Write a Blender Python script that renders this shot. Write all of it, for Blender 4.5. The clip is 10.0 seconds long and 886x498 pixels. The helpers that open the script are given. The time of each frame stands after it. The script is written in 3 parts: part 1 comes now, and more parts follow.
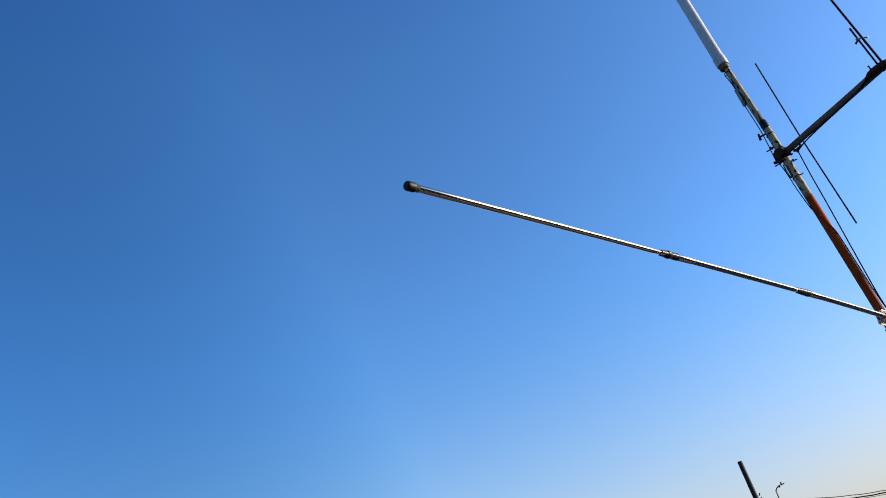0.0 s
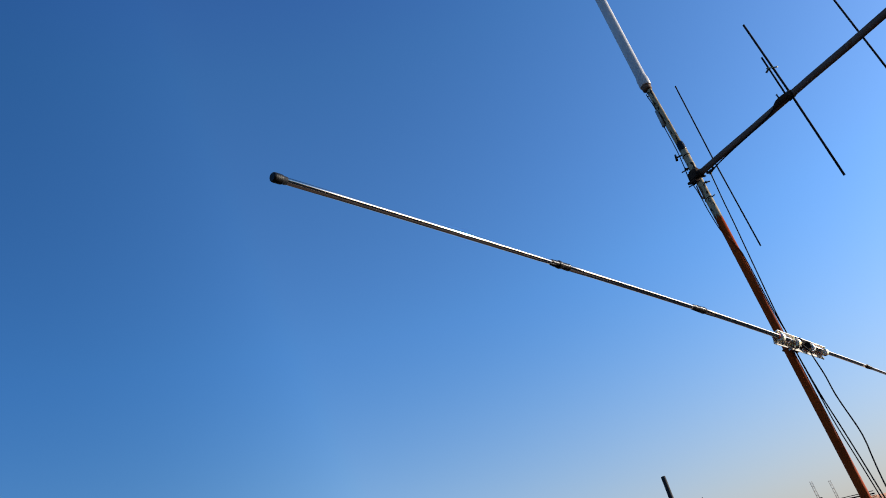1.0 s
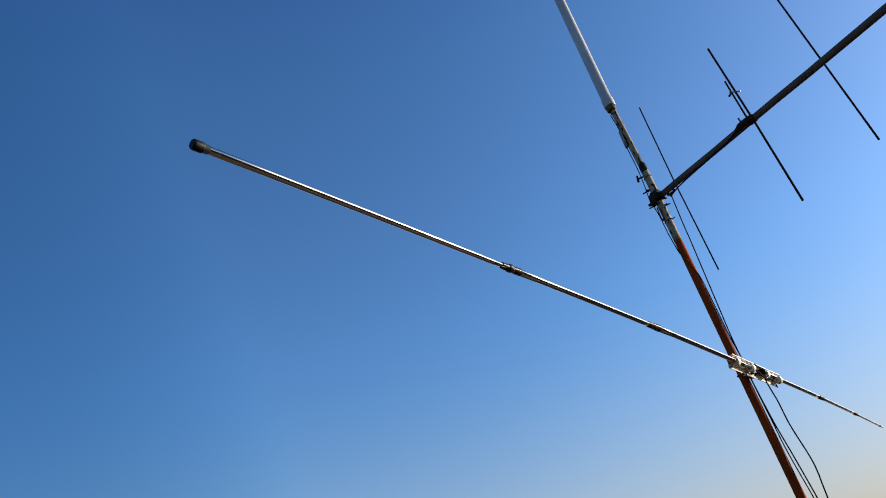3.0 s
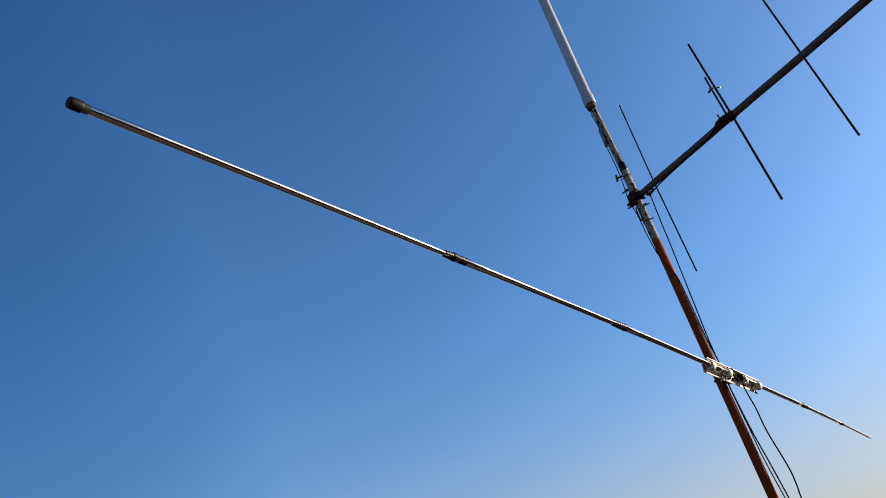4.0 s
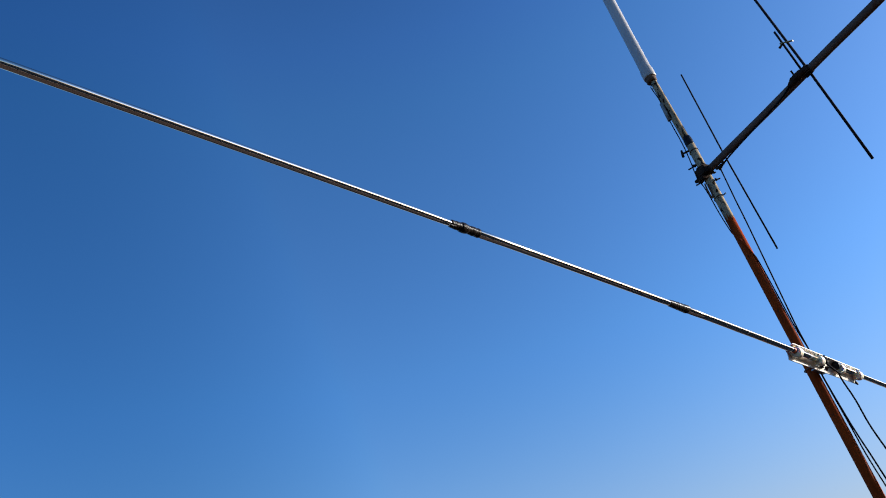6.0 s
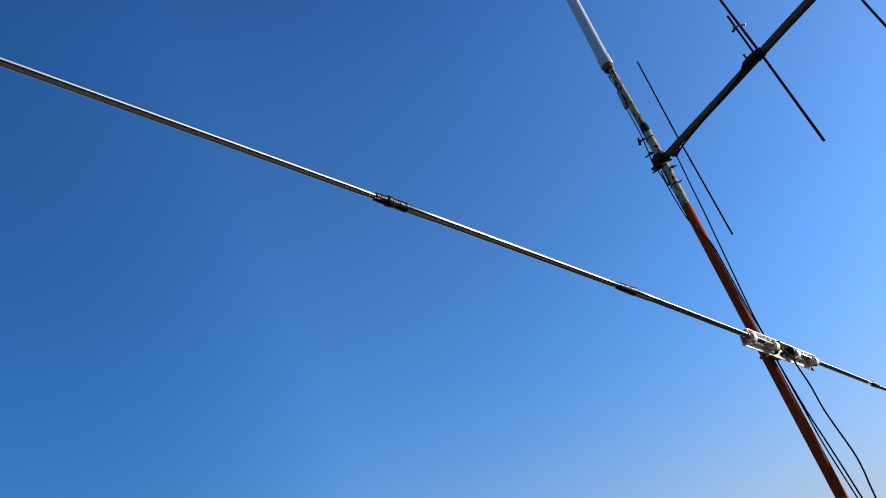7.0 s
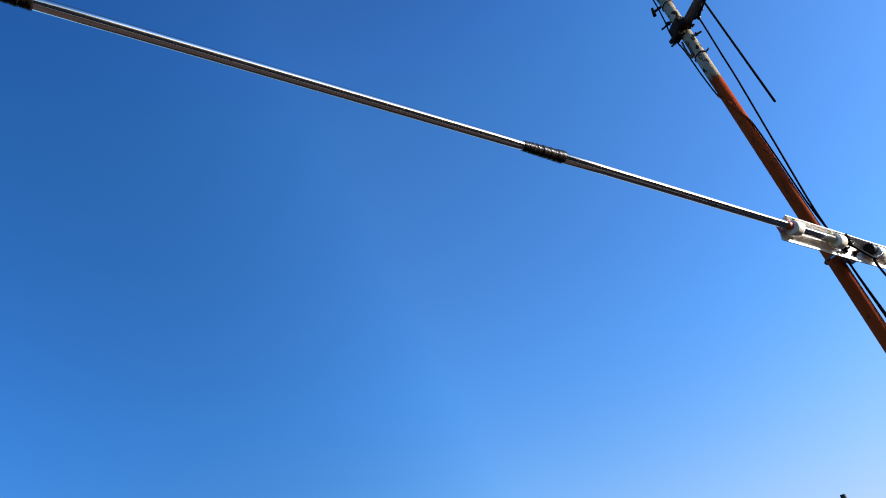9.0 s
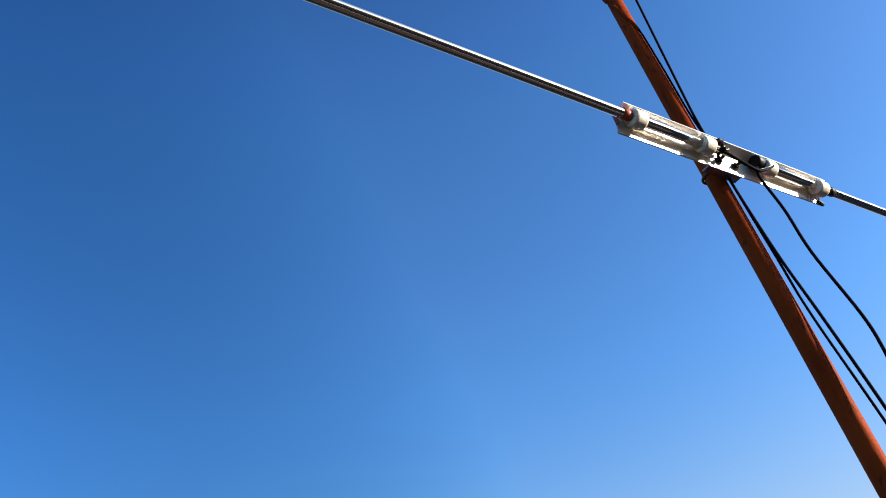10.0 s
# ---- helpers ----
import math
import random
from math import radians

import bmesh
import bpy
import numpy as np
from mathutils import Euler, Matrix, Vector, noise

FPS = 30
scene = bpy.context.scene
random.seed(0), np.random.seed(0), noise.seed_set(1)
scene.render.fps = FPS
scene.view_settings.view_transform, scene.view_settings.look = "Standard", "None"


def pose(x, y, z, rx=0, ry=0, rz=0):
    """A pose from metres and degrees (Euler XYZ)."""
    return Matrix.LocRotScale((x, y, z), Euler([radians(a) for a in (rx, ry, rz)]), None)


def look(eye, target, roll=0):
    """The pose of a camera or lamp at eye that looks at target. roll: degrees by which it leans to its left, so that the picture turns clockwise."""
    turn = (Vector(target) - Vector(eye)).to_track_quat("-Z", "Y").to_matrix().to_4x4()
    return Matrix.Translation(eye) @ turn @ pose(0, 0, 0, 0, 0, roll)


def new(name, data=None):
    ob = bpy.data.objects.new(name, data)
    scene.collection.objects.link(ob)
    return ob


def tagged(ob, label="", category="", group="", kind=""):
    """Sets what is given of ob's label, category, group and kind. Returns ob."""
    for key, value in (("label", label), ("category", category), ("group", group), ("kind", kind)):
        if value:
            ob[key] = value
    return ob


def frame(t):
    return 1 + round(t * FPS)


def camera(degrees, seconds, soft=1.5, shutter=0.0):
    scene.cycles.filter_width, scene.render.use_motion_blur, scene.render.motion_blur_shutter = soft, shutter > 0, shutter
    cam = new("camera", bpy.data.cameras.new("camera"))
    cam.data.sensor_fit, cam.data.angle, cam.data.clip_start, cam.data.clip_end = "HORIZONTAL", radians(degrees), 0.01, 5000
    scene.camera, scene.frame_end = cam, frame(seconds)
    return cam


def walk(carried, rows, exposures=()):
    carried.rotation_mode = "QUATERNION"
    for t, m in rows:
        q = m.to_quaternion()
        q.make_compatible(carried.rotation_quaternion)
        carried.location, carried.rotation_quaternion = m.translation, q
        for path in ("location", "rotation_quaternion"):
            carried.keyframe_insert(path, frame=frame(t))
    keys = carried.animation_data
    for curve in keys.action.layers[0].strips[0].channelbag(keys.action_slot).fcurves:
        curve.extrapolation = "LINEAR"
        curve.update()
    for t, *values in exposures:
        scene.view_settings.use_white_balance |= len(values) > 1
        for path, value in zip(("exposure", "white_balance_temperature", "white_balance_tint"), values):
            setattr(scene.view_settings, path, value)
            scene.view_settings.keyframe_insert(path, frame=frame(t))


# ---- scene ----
cam = camera(64.37, 10.0, soft=1.0)
walk(cam, [
    (0.0, pose(-3.4582, -0.7019, 1.7881, 121.466, 13.279, -39.257)),
    (0.5, pose(-3.4019, -0.7351, 1.7772, 121.473, 13.878, -41.269)),
    (1.0, pose(-3.3373, -0.7589, 1.7609, 120.927, 13.393, -44.729)),
    (1.5, pose(-3.3093, -0.7779, 1.7289, 120.462, 13.298, -47.731)),
    (2.0, pose(-3.2934, -0.7757, 1.7421, 120.709, 13.058, -48.319)),
    (2.2, pose(-3.2765, -0.7567, 1.7497, 120.880, 12.975, -48.365)),
    (3.3, pose(-3.1777, -0.7083, 1.7484, 122.307, 12.516, -48.681)),
    (3.5, pose(-3.1345, -0.7229, 1.7518, 122.358, 12.311, -48.802)),
    (4.0, pose(-3.0457, -0.7326, 1.7350, 122.654, 12.260, -49.001)),
    (4.5, pose(-3.0220, -0.7096, 1.7328, 123.298, 11.840, -46.702)),
    (5.0, pose(-2.9269, -0.7174, 1.7568, 124.252, 11.289, -42.801)),
    (5.2, pose(-2.8856, -0.7185, 1.7631, 124.634, 10.390, -41.402)),
    (6.3, pose(-2.7631, -0.6950, 1.7371, 124.997, 11.551, -41.864)),
    (6.5, pose(-2.7546, -0.6916, 1.7318, 124.808, 12.097, -42.566)),
    (7.0, pose(-2.6511, -0.6972, 1.7300, 124.812, 12.538, -42.927)),
    (7.5, pose(-2.4976, -0.6806, 1.7313, 124.744, 12.542, -42.649)),
    (8.0, pose(-2.3874, -0.6455, 1.7249, 124.316, 11.940, -38.797)),
    (8.5, pose(-2.1427, -0.5736, 1.7200, 125.270, 12.166, -33.810)),
    (9.0, pose(-1.8382, -0.5775, 1.7746, 125.961, 11.937, -31.695)),
    (9.5, pose(-1.4954, -0.6035, 1.7675, 126.522, 11.251, -30.359)),
    (9.8, pose(-1.2987, -0.5278, 1.7334, 126.672, 11.211, -30.558)),
    (10.0, pose(-1.1838, -0.4900, 1.7073, 127.241, 10.326, -30.586)),
], exposures=[(0.0, 0.82, 6450, 10), (0.5, 0.68, 6500, 10), (1.0, 0.52, 6400, 10), (1.5, 0.40, 6150, 10), (2.0, 0.42, 6450, 10), (3.5, 0.47, 6900, 10), (4.5, 0.48, 6900, 10), (5.0, 0.68, 6700, 10), (6.5, 0.45, 6050, 10), (7.5, 0.52, 5850, 10), (8.0, 0.55, 5600, 10), (8.5, 0.75, 5650, 10), (9.0, 0.83, 5850, 10), (9.5, 0.93, 6600, 10), (10.0, 0.81, 6300, 10)])

# ---------------------------------------------------------------- daylight
SUN_AZ, SUN_EL = 132.6, 14.0          # azimuth from +Y towards +X
world = bpy.data.worlds.new("sky")
scene.world = world
world.use_nodes = True
wn = world.node_tree
sky = wn.nodes.new("ShaderNodeTexSky")
sky.sky_type = 'NISHITA'
sky.sun_disc = False
sky.sun_elevation = radians(SUN_EL)
sky.sun_rotation = radians(SUN_AZ)
sky.altitude = 0
sky.air_density, sky.dust_density, sky.ozone_density = 1.0, 0.9, 3.5
hue = wn.nodes.new("ShaderNodeHueSaturation")
hue.inputs["Saturation"].default_value = 1.12
hue.inputs["Hue"].default_value = 0.504
gam = wn.nodes.new("ShaderNodeGamma")
gam.inputs["Gamma"].default_value = 1.12
wn.links.new(sky.outputs[0], gam.inputs["Color"])
wn.links.new(gam.outputs[0], hue.inputs["Color"])
# pale dust haze that thins out with height, all round the horizon
dirn = wn.nodes.new("ShaderNodeTexCoord")
updn = wn.nodes.new("ShaderNodeSeparateXYZ")
thin = wn.nodes.new("ShaderNodeMapRange")
thin.inputs["From Min"].default_value, thin.inputs["From Max"].default_value = 0.42, 0.0
fall = wn.nodes.new("ShaderNodeMath")
fall.operation = 'POWER'
fall.inputs[1].default_value = 2.0
haze = wn.nodes.new("ShaderNodeMix")
haze.data_type = 'RGBA'
haze.inputs["B"].default_value = (2.1, 2.05, 1.98, 1)
wn.links.new(dirn.outputs["Generated"], updn.inputs[0])
wn.links.new(updn.outputs["Z"], thin.inputs["Value"])
wn.links.new(thin.outputs[0], fall.inputs[0])
# the dust scatters more towards the sun's side
lean = wn.nodes.new("ShaderNodeVectorMath")
lean.operation = 'DOT_PRODUCT'
lean.inputs[1].default_value = (math.sin(radians(SUN_AZ)), math.cos(radians(SUN_AZ)), 0)
glow = wn.nodes.new("ShaderNodeMapRange")
glow.inputs["From Min"].default_value, glow.inputs["From Max"].default_value = -0.4, 0.65
glow.interpolation_type = 'SMOOTHSTEP'
glow.inputs["To Min"].default_value, glow.inputs["To Max"].default_value = 0.25, 1.0
both = wn.nodes.new("ShaderNodeMath")
both.operation = 'MULTIPLY'
wn.links.new(dirn.outputs["Generated"], lean.inputs[0])
wn.links.new(lean.outputs["Value"], glow.inputs["Value"])
wn.links.new(fall.outputs[0], both.inputs[0])
wn.links.new(glow.outputs[0], both.inputs[1])
wn.links.new(both.outputs[0], haze.inputs["Factor"])
wn.links.new(hue.outputs[0], haze.inputs["A"])
# clear air: the blue deepens away from the sun and towards the zenith
SUN_DIR = (math.sin(radians(SUN_AZ)) * math.cos(radians(SUN_EL)), math.cos(radians(SUN_AZ)) * math.cos(radians(SUN_EL)), math.sin(radians(SUN_EL)))
BY_SUN_ANGLE = [
    (0.481, 0.627, 0.750),
    (0.448, 0.580, 0.670),
    (0.470, 0.594, 0.665),
    (0.575, 0.694, 0.750),
    (0.802, 0.890, 0.925),
    (1.123, 1.115, 1.105),
    (1.517, 1.335, 1.252),
    (1.862, 1.475, 1.309),
    (1.957, 1.470, 1.245),
    (1.990, 1.460, 1.220),
]
BY_HEIGHT = [
    (1.036, 0.864, 0.845),
    (0.936, 0.871, 0.856),
    (0.952, 0.956, 0.954),
    (1.001, 1.055, 1.074),
    (1.002, 1.074, 1.122),
    (0.878, 0.930, 1.000),
    (0.620, 0.630, 0.699),
]


def sky_tint(value, lo, hi, tints):
    """A smooth tint of the sky that follows one coordinate of the direction."""
    span = wn.nodes.new("ShaderNodeMapRange")
    span.inputs["From Min"].default_value, span.inputs["From Max"].default_value = lo, hi
    ramp = wn.nodes.new("ShaderNodeValToRGB")
    ramp.color_ramp.interpolation = 'B_SPLINE'
    while len(ramp.color_ramp.elements) < len(tints):
        ramp.color_ramp.elements.new(0.5)
    for k, c in enumerate(tints):
        ramp.color_ramp.elements[k].position = k / (len(tints) - 1)
    for k, c in enumerate(tints):
        ramp.color_ramp.elements[k].color = (*c, 1)
    wn.links.new(value, span.inputs["Value"])
    wn.links.new(span.outputs[0], ramp.inputs[0])
    return ramp.outputs[0]


sun_angle = wn.nodes.new("ShaderNodeVectorMath")
sun_angle.operation = 'DOT_PRODUCT'
sun_angle.inputs[1].default_value = SUN_DIR
wn.links.new(dirn.outputs["Generated"], sun_angle.inputs[0])
sky_colour = haze.outputs["Result"]
for tint in (sky_tint(sun_angle.outputs["Value"], -0.65, 0.70, BY_SUN_ANGLE), sky_tint(updn.outputs["Z"], 0.05, 0.95, BY_HEIGHT)):
    times = wn.nodes.new("ShaderNodeVectorMath")
    times.operation = 'MULTIPLY'
    wn.links.new(sky_colour, times.inputs[0])
    wn.links.new(tint, times.inputs[1])
    sky_colour = times.outputs[0]
wn.links.new(sky_colour, wn.nodes["Background"].inputs[0])
wn.nodes["Background"].inputs[1].default_value = 0.15

sun_data = bpy.data.lights.new("sun", 'SUN')
sun_data.energy = 5.0
sun_data.angle = radians(0.53)
sun_data.color = (1.0, 0.90, 0.76)
sun = new("sun", sun_data)
sun.matrix_world = look([30 * v for v in SUN_DIR], (0, 0, 0))


# ---------------------------------------------------------------- materials
def material(name, base, rough=0.5, metal=0.0, dark=None, scale=20.0, amount=0.5, bump=0.0,
             bump_scale=200.0, spots=None, spot_scale=30.0, spot_edge=0.62, coat=0.0, rough_var=0.15, sss=0.0, stretch=(1, 1, 1), spec=0.5):
    """Principled surface with a broad stain noise, a fine grain and optional worn spots."""
    m = bpy.data.materials.new(name)
    m.use_nodes = True
    nt = m.node_tree
    nd, ln = nt.nodes, nt.links
    bs = nd["Principled BSDF"]
    co = nd.new("ShaderNodeTexCoord")
    mp = nd.new("ShaderNodeMapping")
    mp.inputs["Scale"].default_value = stretch
    ln.new(co.outputs["Object"], mp.inputs[0])
    n1 = nd.new("ShaderNodeTexNoise")
    n1.inputs["Scale"].default_value, n1.inputs["Detail"].default_value = scale, 6
    n2 = nd.new("ShaderNodeTexNoise")
    n2.inputs["Scale"].default_value, n2.inputs["Detail"].default_value = scale * 9, 4
    ln.new(mp.outputs[0], n1.inputs[0])
    ln.new(mp.outputs[0], n2.inputs[0])
    dark = dark or tuple(c * 0.6 for c in base)
    ramp = nd.new("ShaderNodeValToRGB")
    ramp.color_ramp.elements[0].position, ramp.color_ramp.elements[1].position = 0.5 - 0.3 * amount, 0.5 + 0.2
    ramp.color_ramp.elements[0].color, ramp.color_ramp.elements[1].color = (*dark, 1), (*base, 1)
    add = nd.new("ShaderNodeMath")
    add.operation = 'MULTIPLY_ADD'
    add.inputs[1].default_value, add.inputs[2].default_value = 0.35, -0.175
    ln.new(n2.outputs[0], add.inputs[0])
    su = nd.new("ShaderNodeMath")
    ln.new(n1.outputs[0], su.inputs[0])
    ln.new(add.outputs[0], su.inputs[1])
    ln.new(su.outputs[0], ramp.inputs[0])
    col = ramp.outputs[0]
    if spots:
        n3 = nd.new("ShaderNodeTexNoise")
        n3.inputs["Scale"].default_value, n3.inputs["Detail"].default_value = spot_scale, 5
        ln.new(mp.outputs[0], n3.inputs[0])
        r3 = nd.new("ShaderNodeValToRGB")
        r3.color_ramp.elements[0].position, r3.color_ramp.elements[1].position = spot_edge, spot_edge + 0.03
        ln.new(n3.outputs[0], r3.inputs[0])
        mx = nd.new("ShaderNodeMix")
        mx.data_type = 'RGBA'
        mx.inputs["B"].default_value = (*spots, 1)
        ln.new(r3.outputs[0], mx.inputs["Factor"])
        ln.new(col, mx.inputs["A"])
        col = mx.outputs["Result"]
    ln.new(col, bs.inputs["Base Color"])
    rr = nd.new("ShaderNodeMath")
    rr.operation = 'MULTIPLY_ADD'
    rr.inputs[1].default_value, rr.inputs[2].default_value = rough_var, max(0.02, rough - rough_var / 2)
    ln.new(n1.outputs[0], rr.inputs[0])
    ln.new(rr.outputs[0], bs.inputs["Roughness"])
    bs.inputs["Metallic"].default_value = metal
    bs.inputs["Specular IOR Level"].default_value = spec
    bs.inputs["Coat Weight"].default_value = coat
    bs.inputs["Coat Roughness"].default_value = 0.05
    bs.inputs["Coat IOR"].default_value = 1.8
    if sss:
        bs.inputs["Subsurface Weight"].default_value = sss
        bs.inputs["Subsurface Radius"].default_value = (0.03, 0.024, 0.016)
    if bump:
        n4 = nd.new("ShaderNodeTexNoise")
        n4.inputs["Scale"].default_value, n4.inputs["Detail"].default_value = bump_scale, 3
        ln.new(mp.outputs[0], n4.inputs[0])
        bp = nd.new("ShaderNodeBump")
        bp.inputs["Strength"].default_value, bp.inputs["Distance"].default_value = bump, 0.002
        ln.new(n4.outputs[0], bp.inputs["Height"])
        ln.new(bp.outputs[0], bs.inputs["Normal"])
    return m


ALU = material("bright_aluminium_tube", (0.87, 0.79, 0.70), 0.06, 1.0, (0.77, 0.67, 0.57), 14, 0.6, 0.0, 260, rough_var=0.03, stretch=(0.08, 1, 1))
# a dull oxide bloom over the drawn metal
bloom = ALU.node_tree.nodes.new("ShaderNodeBsdfAnisotropic")
bloom.inputs["Color"].default_value = (0.84, 0.69, 0.53, 1)
bloom.inputs["Roughness"].default_value = 0.40
bloom.inputs["Anisotropy"].default_value = -0.55
along_tube = ALU.node_tree.nodes.new("ShaderNodeCombineXYZ")
along_tube.inputs[0].default_value = 1.0
ALU.node_tree.links.new(along_tube.outputs[0], bloom.inputs["Tangent"])
blend = ALU.node_tree.nodes.new("ShaderNodeMixShader")
blend.inputs[0].default_value = 0.085
ALU.node_tree.links.new(ALU.node_tree.nodes["Principled BSDF"].outputs[0], blend.inputs[1])
ALU.node_tree.links.new(bloom.outputs[0], blend.inputs[2])
ALU.node_tree.links.new(blend.outputs[0], ALU.node_tree.nodes["Material Output"].inputs[0])
PLATE = material("aluminium_angle", (0.94, 0.90, 0.84), 0.30, 0.30, (0.84, 0.79, 0.71), 22, 0.6, 0.06, 300, stretch=(0.2, 1, 1))
ORANGE = material("orange_red_mast_paint", (0.37, 0.056, 0.008), 0.6, 0, (0.20, 0.026, 0.004), 22, 1.0, 0.35, 160, (0.15, 0.034, 0.010), 75, 0.63, stretch=(1, 1, 0.35), spec=0.03)
CREAM = material("cream_peeling_paint", (0.46, 0.36, 0.22), 0.8, 0, (0.20, 0.14, 0.08), 26, 0.9, 0.5, 130, (0.030, 0.018, 0.010), 78, 0.535, stretch=(1, 1, 0.25), spec=0.10)
CREAM_CLEAN = material("cream_paint", (0.48, 0.38, 0.24), 0.8, 0, (0.28, 0.21, 0.13), 18, 0.8, 0.3, 130, (0.030, 0.018, 0.010), 62, 0.585, stretch=(1, 1, 0.45), spec=0.10)
WHITE = material("white_fibreglass", (0.56, 0.54, 0.51), 0.45, 0, (0.46, 0.44, 0.42), 6, 0.6, 0.05, 200, stretch=(1, 1, 0.2))
RUST = material("dark_rusty_steel", (0.062, 0.034, 0.022), 0.85, 0.0, (0.020, 0.013, 0.009), 40, 0.9, 0.6, 180, spec=0.08)
RUST_BROWN = material("brown_rusted_steel", (0.20, 0.10, 0.05), 0.8, 0.1, (0.07, 0.035, 0.02), 50, 0.9, 0.6, 180)
BOOM = material("weathered_brown_boom", (0.175, 0.120, 0.095), 0.85, 0.0, (0.115, 0.075, 0.058), 9, 0.8, 0.3, 120, (0.13, 0.065, 0.040), 18, 0.64, stretch=(1, 1, 1), spec=0.06)
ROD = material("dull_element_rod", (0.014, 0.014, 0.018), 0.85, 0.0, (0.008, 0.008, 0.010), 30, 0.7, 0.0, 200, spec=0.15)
BRASS = material("dull_brass_clamp", (0.42, 0.34, 0.16), 0.45, 0.8, (0.22, 0.16, 0.08), 40, 0.8, 0.2, 200)
RUBBER = material("black_rubber", (0.008, 0.008, 0.009), 0.5, 0, (0.005, 0.005, 0.005), 60, 0.6, 0.3, 300, spec=0.20)
TAPE = material("black_vinyl_tape", (0.022, 0.015, 0.011), 0.30, 0, (0.008, 0.006, 0.004), 80, 0.6, 0.6, 160, spec=0.16, stretch=(3, 0.6, 0.6))
CABLE = material("black_coax_jacket", (0.007, 0.007, 0.012), 0.8, 0, (0.004, 0.004, 0.007), 60, 0.5, 0.0, 250, spec=0.08)
NYLON = material("ivory_nylon", (0.95, 0.89, 0.75), 0.42, 0, (0.87, 0.78, 0.61), 30, 0.6, 0.12, 160, sss=0.8)
RED = material("orange_red_paint_ring", (0.50, 0.085, 0.025), 0.5, 0, (0.34, 0.06, 0.02), 60, 0.6, 0.2, 200)
STEEL = material("zinc_plated_steel", (0.55, 0.54, 0.52), 0.38, 1.0, (0.34, 0.32, 0.29), 50, 0.7, 0.2, 220)
GREY_PVC = material("grey_plastic_sleeve", (0.34, 0.35, 0.33), 0.5, 0, (0.22, 0.22, 0.2), 40, 0.6, 0.1, 200)
CONCRETE = material("raw_concrete", (0.25, 0.145, 0.085), 0.85, 0, (0.15, 0.085, 0.05), 1.6, 0.8, 0.5, 14, spec=0.1)
# pale colour stands in for a sunlit strip of ground in reflections
PALE = material("pale_lit_strip", (0.46, 0.37, 0.27), 0.9, 0, (0.30, 0.23, 0.16), 3, 0.8, 0.4, 30, spec=0.1)
BRICKWALL = material("orange_clay_brick", (0.46, 0.22, 0.13), 0.85, 0, (0.32, 0.14, 0.08), 6, 0.8, 0.4, 30)
MORTAR = material("grey_mortar", (0.36, 0.32, 0.28), 0.9, 0, (0.26, 0.23, 0.20), 4, 0.7, 0.4, 30)
PLASTER = material("pinkish_plaster", (0.42, 0.25, 0.15), 0.85, 0, (0.30, 0.17, 0.10), 1.2, 0.8, 0.4, 20, spec=0.1)
ROOFTILE = material("dark_roof_edge", (0.14, 0.062, 0.034), 0.85, 0, (0.06, 0.03, 0.018), 3, 0.8, 0.4, 20, spec=0.05)
TARRED = material("dark_tarred_wood", (0.014, 0.013, 0.013), 0.85, 0, (0.007, 0.007, 0.007), 4, 0.8, 0.5, 40, stretch=(1, 1, 0.1))
GALV = material("galvanised_lamp_steel", (0.045, 0.052, 0.060), 0.8, 0.0, (0.03, 0.034, 0.04), 4, 0.6, 0.1, 40, spec=0.1)
REBAR = material("rusty_rebar", (0.30, 0.20, 0.15), 0.85, 0.0, (0.20, 0.13, 0.09), 10, 0.7, 0.4, 60)
GROUND = material("dry_earth_ground", (0.075, 0.044, 0.027), 0.95, 0, (0.036, 0.021, 0.013), 0.35, 0.8, 0.6, 9)


# ---------------------------------------------------------------- mesh helpers
def frames_along(pts):
    pts = [Vector(p) for p in pts]
    out, prev = [], None
    for i, p in enumerate(pts):
        a = pts[max(i - 1, 0)]
        b = pts[min(i + 1, len(pts) - 1)]
        d = (b - a).normalized()
        if prev is None:
            ref = Vector((0, 0, 1)) if abs(d.z) < 0.9 else Vector((1, 0, 0))
            u = d.cross(ref).normalized()
        else:
            u = (prev - d * prev.dot(d)).normalized()
        prev = u
        out.append((p, u, d.cross(u).normalized()))
    return out


def sweep(bm, pts, radii, seg=16, phase=0.0):
    """A capped tube through pts; radii is one number or one for each point."""
    if isinstance(radii, (int, float)):
        radii = [radii] * len(pts)
    rings = []
    for (p, u, v), r in zip(frames_along(pts), radii):
        rings.append([bm.verts.new(p + (u * math.cos(a) + v * math.sin(a)) * r)
                      for a in (phase + math.tau * k / seg for k in range(seg))])
    for ra, rb in zip(rings, rings[1:]):
        for k in range(seg):
            bm.faces.new((ra[k], ra[(k + 1) % seg], rb[(k + 1) % seg], rb[k])).smooth = True
    bm.faces.new(list(reversed(rings[0])))
    bm.faces.new(rings[-1])
    return bm


def box(bm, m, size, bevel=0.0):
    made = bmesh.ops.create_cube(bm, size=1.0, matrix=m @ Matrix.Diagonal((*size, 1)))
    if bevel:
        vs = set(made["verts"])
        es = [e for e in bm.edges if e.verts[0] in vs and e.verts[1] in vs]
        bmesh.ops.bevel(bm, geom=es, offset=bevel, segments=2, affect='EDGES')
    return bm


